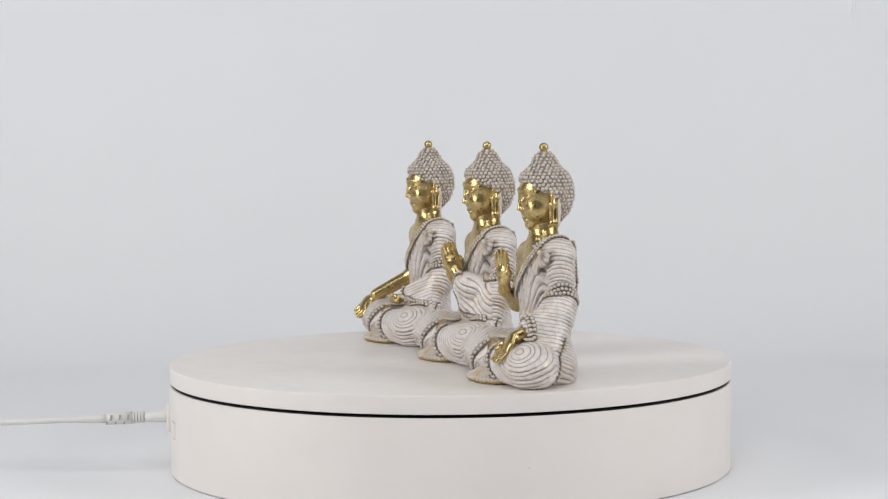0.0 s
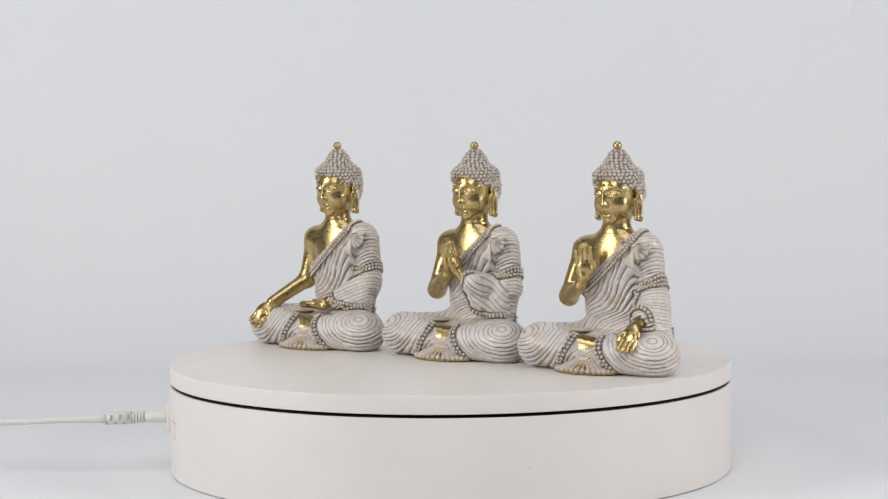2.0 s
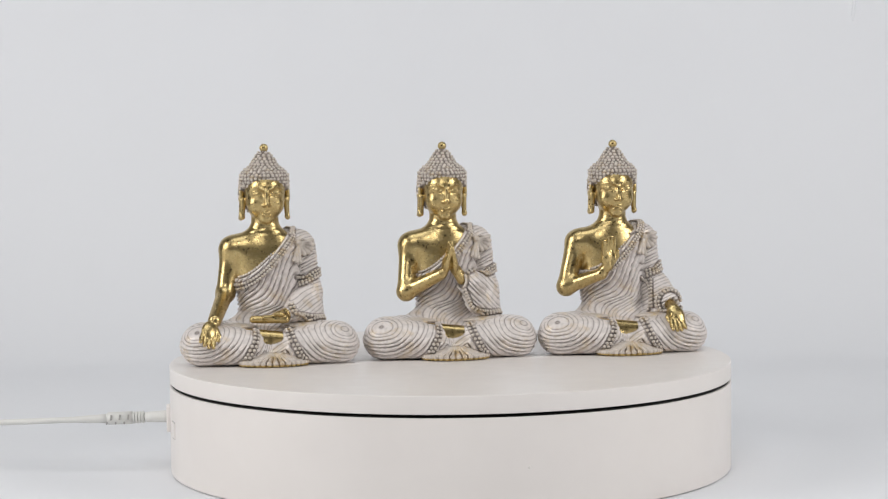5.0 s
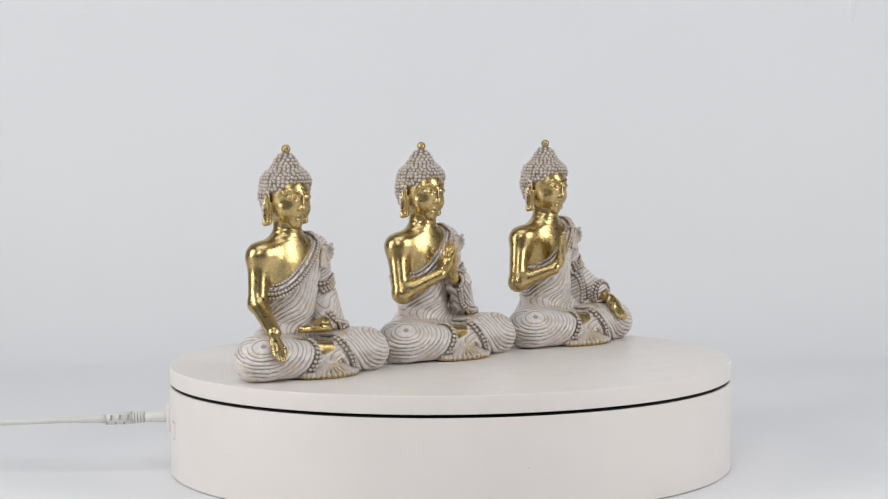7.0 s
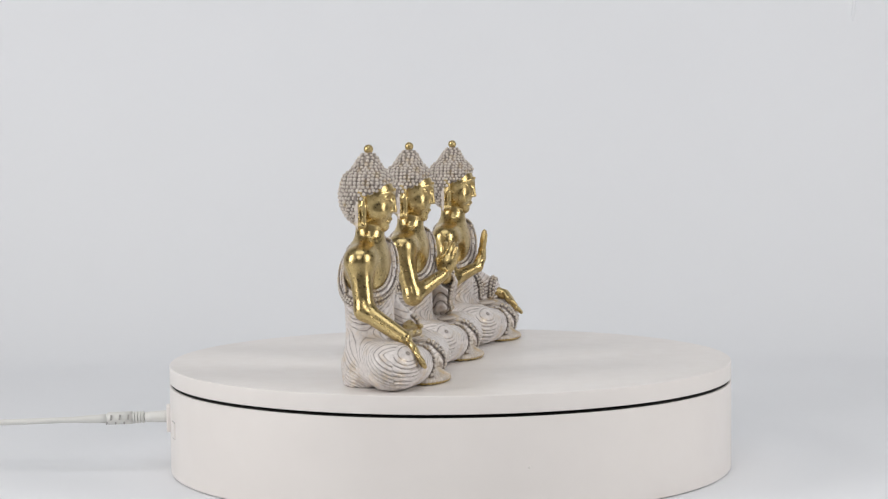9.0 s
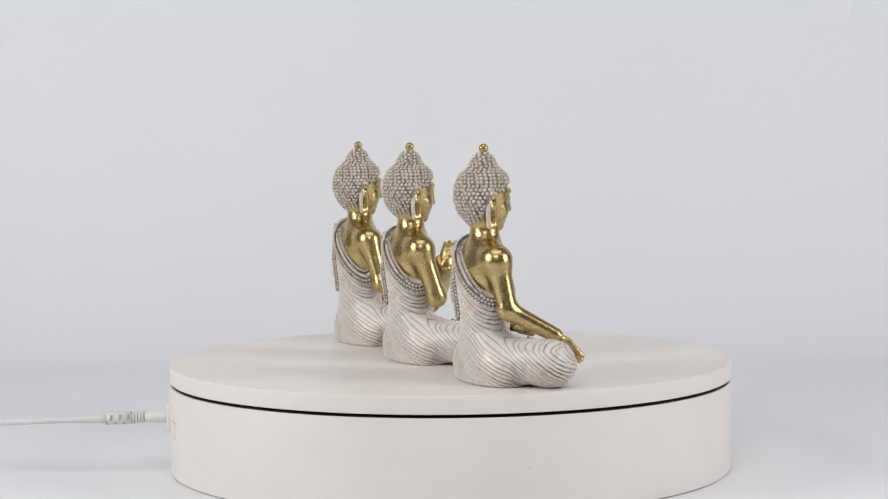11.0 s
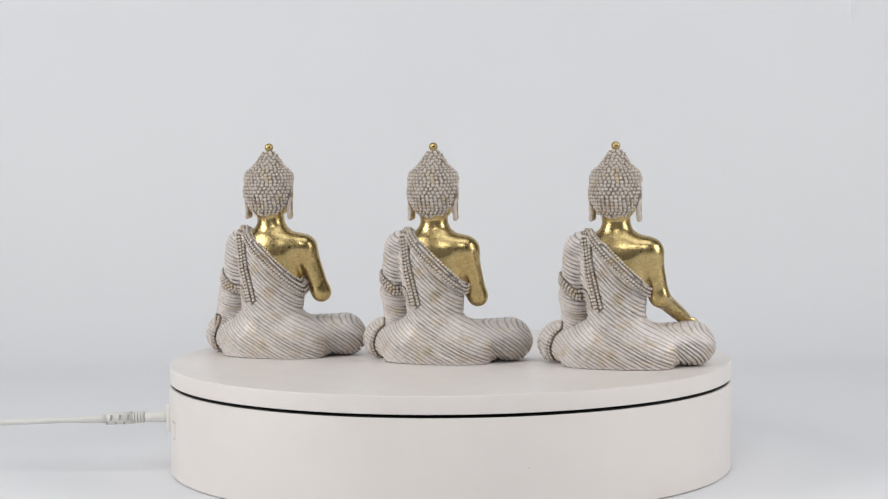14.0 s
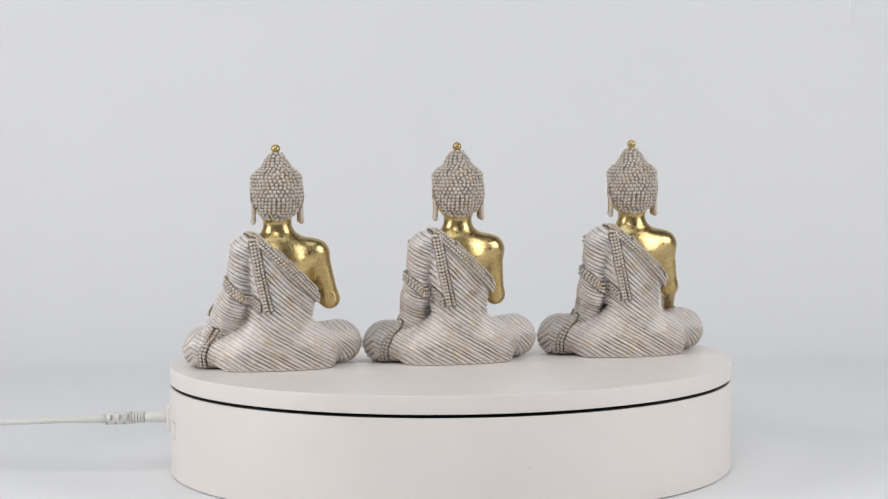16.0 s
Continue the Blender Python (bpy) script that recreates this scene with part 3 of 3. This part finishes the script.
def figure(kind, label):
    hip = {"giving": 13.4, "praying": 13.6, "blessing": 15.6}[kind]
    body = torso(hip, -1.4 if kind == "blessing" else 0.0)
    gold, robe, hair = body.copy(), empty_field(), empty_field()
    X, Y, Z = coords((slice(None),) * 3)
    s_edge = (Z - hem(X, Y)) * 0.72
    hemmed = 0.9 * np.clip(1.0 - np.maximum(-s_edge - 4.2, 0) / 1.2, 0, 1)
    robe[:] = np.maximum(body - 0.9 - hemmed, s_edge)
    seat(robe, gold)
    sleeve = empty_field()
    arms(kind, sleeve, gold)
    lower = robe.copy()
    blend(robe, (slice(None),) * 3, sleeve, 1.6)
    # strip and knot of cloth over the shoulder
    cone(robe, (14.0, 7.4, 66), (11.2, 9.2, 48), 2.6, 3.0, 0.6)
    cone(robe, (11.2, 9.2, 48), (7.2, 9.0, 31), 3.0, 2.6, 0.6)
    trim, ridge = empty_field(), empty_field()
    shell(trim, ridge)
    knot(trim, ridge, -2.0 if kind == "blessing" else 0.0)
    head(gold, hair)
    beads = [curls(hair)]
    # collar
    for off in (0.7, 2.3, 3.9):
        phi = np.linspace(0.0, 2 * math.pi, 160)
        x, y = 15.5 * np.cos(phi), 1 + 11 * np.sin(phi)
        for _ in range(6):
            p = snap(robe, np.stack([x, y, hem(x, y) - off * 1.38], 1), 3)
            x, y = p[:, 0], p[:, 1]
        p[:, 2] = hem(x, y) - off * 1.38
        p = p[(p[:, 2] < 71.5)]
        cut = np.argmax(np.linalg.norm(np.diff(p, axis=0), axis=1))
        p = np.concatenate([p[cut + 1:], p[:cut + 1]])
        beads.append(bead_row(robe, p, 1.7, 0.90))
    # band round the draped arm, running on over the back to the hanging strip
    for off in (-1.75, 0, 1.75):
        beads.append(bead_row(robe, [(14.0 + off, 11, 68), (11.4 + off, 13, 50), (7.2 + off, 13, 30 + abs(off))], 1.75, 0.92))
        beads.append(bead_row(robe, [(17.5, -7, 42.3 + off), (22, -8, 44 + off), (29.5, -3, 47 + off), (30.5, 3, 46.5 + off), (27, 9, 43 + off), (20, 11, 38 + off), (12, 12, 33 + off)], 1.75, 0.92))
    for off in (-1.05, 1.05):
        beads.append(bead_row(robe, [(31.5 + off, -3, 22), (36 + off, -5, 15), (38.5 + off, -7, 8), (38 + off, -9, 1.5)]))
        beads.append(bead_row(robe, [(-7.5 + off, -27, 20.5), (-8.5 + off, -33, 14), (-13.5 + off, -35, 4)], 2.0, 1.0))
        beads.append(bead_row(robe, [(8.5 + off, -27, 19.5), (10.5 + off, -33, 13), (16.5 + off, -35, 2)], 2.0, 1.0))
    # cuff
    for off in (-1.05, 1.05):
        if kind == "giving":
            beads.append(bead_row(robe, [(10.5 - off, -20, 32), (14 - off, -22, 26.5), (21, -19, 24 + off), (28, -10, 22.5 + off)]))
        elif kind == "praying":
            beads.append(bead_row(robe, [(12 + off, -19, 46.5), (7.5 + off, -21, 44), (6.5 + off, -22, 36), (9.5 + off, -21, 27.5), (18, -18, 23.8 + off), (27, -10, 22.5 + off)]))
        else:
            a = np.linspace(0.25, math.pi * 1.9, 30)
            beads.append(bead_row(robe, np.stack([27 + 7 * np.cos(a), -18.5 - off + 0 * a, 26 + 7 * np.sin(a)], 1)))
            beads.append(bead_row(robe, [(16.5 + off, -11, 40), (16 + off, -13, 33), (15 + off, -15, 25)]))
    beads = np.concatenate(beads)
    # one solid, cut flat underneath
    whole = np.minimum(np.minimum(gold, robe), np.minimum(hair, trim))
    whole = np.maximum(whole, 0.0 - Z + 0 * X)
    verts, quads = surface(whole)
    dg, dr, dh, dt, dp, ds, db = [sample(f, verts) for f in (gold, robe, hair, trim, ridge, sleeve, lower)]
    nrm = gradient(whole, verts, 0.6)
    # folds of the robe
    x, y, z = verts.T
    warp = np.array([noise.noise(Vector(v) * 0.075) for v in verts]) * 1.0
    slope = np.interp(z, [0, 18, 45, 65], [0.56, 0.62, 0.80, 0.92])
    front = np.clip((-y - 2) / 8, 0, 1)
    slope = slope * (1 - front) + front * np.interp(z, [22, 30, 45, 65], [0.61, 0.42, 0.90, 1.35])
    thigh = 0.55 * np.minimum(y, 0) * np.clip(-x / 12, 0, 1) * np.clip((26 - z) / 8, 0, 1)
    lines = (slope * x + thigh - z + front * np.clip((z - 22) / 8, 0, 1) * 0.012 * np.minimum(np.abs(x), 16.0) ** 2 + (0.6 - 0.3 * front) * warp) / np.sqrt(1 + slope ** 2) / (1.78 + 0.1 * front)
    arm = ds < db
    drape = np.clip((-y - 5) / 5, 0, 1) * np.clip((47 - z) / 5, 0, 1) * (kind != "blessing")
    over = (z - 0.45 * x + 0.30 * y + warp) / 2.1
    along = {"giving": z - 0.35 * x - 0.2 * y, "praying": 0.72 * x + 0.68 * z - 0.1 * y, "blessing": z}[kind]
    lines = np.where(arm, np.where(drape > 0.5, (along + 0.7 * warp) / 2.0, over), lines)
    for s in (-1, 1):
        leg = ~arm & (z < 25) & (y < np.where(x < 0, -22, -9) - np.where(x < 0, 0.1, 0.6) * np.maximum(0, 46 - np.abs(x))) & (x * s > 4) & ((z < 18.5) | (x * s > 19) | (y < -24))
        c = np.sqrt(0.46 * (x - s * 38) ** 2 + 0.5 * (y + 26) ** 2 + 0.95 * (z - 17.5) ** 2)
        lines = np.where(leg, (c + 0.9 * warp) / 1.8, lines)
    fan = (dt <= np.minimum(dr, dg) + 0.05) & (dt <= dh)
    rough = np.array([noise.noise(Vector(v) * 0.30) for v in verts])
    lines = lines + 0.05 * rough + 0.10 * np.sin(2.3 * lines + 2 * warp) + 0.07 * np.sin(5.1 * lines)
    wave = np.abs(np.sin(math.pi * lines)) ** 1.05
    fine = np.abs(np.sin(2 * math.pi * lines + 1.3 * rough)) ** 0.7
    wave = 0.86 * wave + 0.14 * fine
    wave = 1 - (1 - wave) * np.clip(1.0 + 0.9 * rough, 0.45, 1.3)
    cloth = (dr <= dg) & (dr <= dh) & ~fan
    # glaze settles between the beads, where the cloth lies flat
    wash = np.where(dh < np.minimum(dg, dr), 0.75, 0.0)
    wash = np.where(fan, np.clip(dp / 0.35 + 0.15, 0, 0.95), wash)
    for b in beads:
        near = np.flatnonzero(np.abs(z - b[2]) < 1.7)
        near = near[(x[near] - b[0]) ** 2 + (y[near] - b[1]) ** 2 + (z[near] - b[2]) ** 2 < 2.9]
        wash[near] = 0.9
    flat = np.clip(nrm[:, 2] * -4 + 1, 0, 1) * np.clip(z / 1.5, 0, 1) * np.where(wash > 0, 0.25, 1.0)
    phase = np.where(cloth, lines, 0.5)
    verts = verts + nrm * (np.where(cloth, (wave - 0.55) * 1.55 * flat, 0.0))[:, None]
    verts[:, 2] = np.maximum(verts[:, 2], 0.0)
    # the backs of the ears keep the white paint
    ear = (np.abs(x) > 10.4) & (y > 2.6) & (z > 73)
    kinds = np.where(cloth, 1, np.where(fan | (dh < dg) | ear, 2, 0))
    kinds[fan & (z < 1.4)] = 0
    index = kinds[quads].max(1)
    # finial is gilded; curls and beads join the same solid
    nb = len(beads)
    bv = (beads[:, None, :3] + beads[:, None, 3:] * BALL_V[None]).reshape(-1, 3)
    bf = (BALL_F[None] + (np.arange(nb) * len(BALL_V))[:, None, None]).reshape(-1, 3) + len(verts)
    allv = np.concatenate([verts, bv]) * 0.001
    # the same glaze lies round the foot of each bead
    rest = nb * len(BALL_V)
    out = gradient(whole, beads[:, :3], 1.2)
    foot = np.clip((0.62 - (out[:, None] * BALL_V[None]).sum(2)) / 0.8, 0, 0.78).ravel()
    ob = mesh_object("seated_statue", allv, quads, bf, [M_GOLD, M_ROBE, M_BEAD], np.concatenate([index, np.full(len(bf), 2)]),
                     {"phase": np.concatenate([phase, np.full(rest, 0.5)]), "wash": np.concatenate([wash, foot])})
    return tagged(ob, label, "statue", "seated statues on the turntable")


sweep()
room()
table, plate = turntable()
cable()
FIGURES = [
    (figure("giving", "gold and white seated statue, one hand lowered over its knee"), -0.09701, 0.01831, 0.0),
    (figure("praying", "gold and white seated statue with palms pressed together"), 0.00075, 0.02127, 0.0),
    (figure("blessing", "gold and white seated statue with one raised open palm"), 0.09640, 0.01831, 0.0),
]


def motions():
    times = [0.5 * i for i in range(33)]
    walk(plate, [(t, pose(0, 0, 0, 0, 0, START + SPEED * t)) for t in times])
    for ob, x, y, turn in FIGURES:
        walk(ob, [(t, pose(0, 0, 0, 0, 0, START + SPEED * t) @ pose(x, y, 0.0002, 0, 0, turn)) for t in times])


motions()
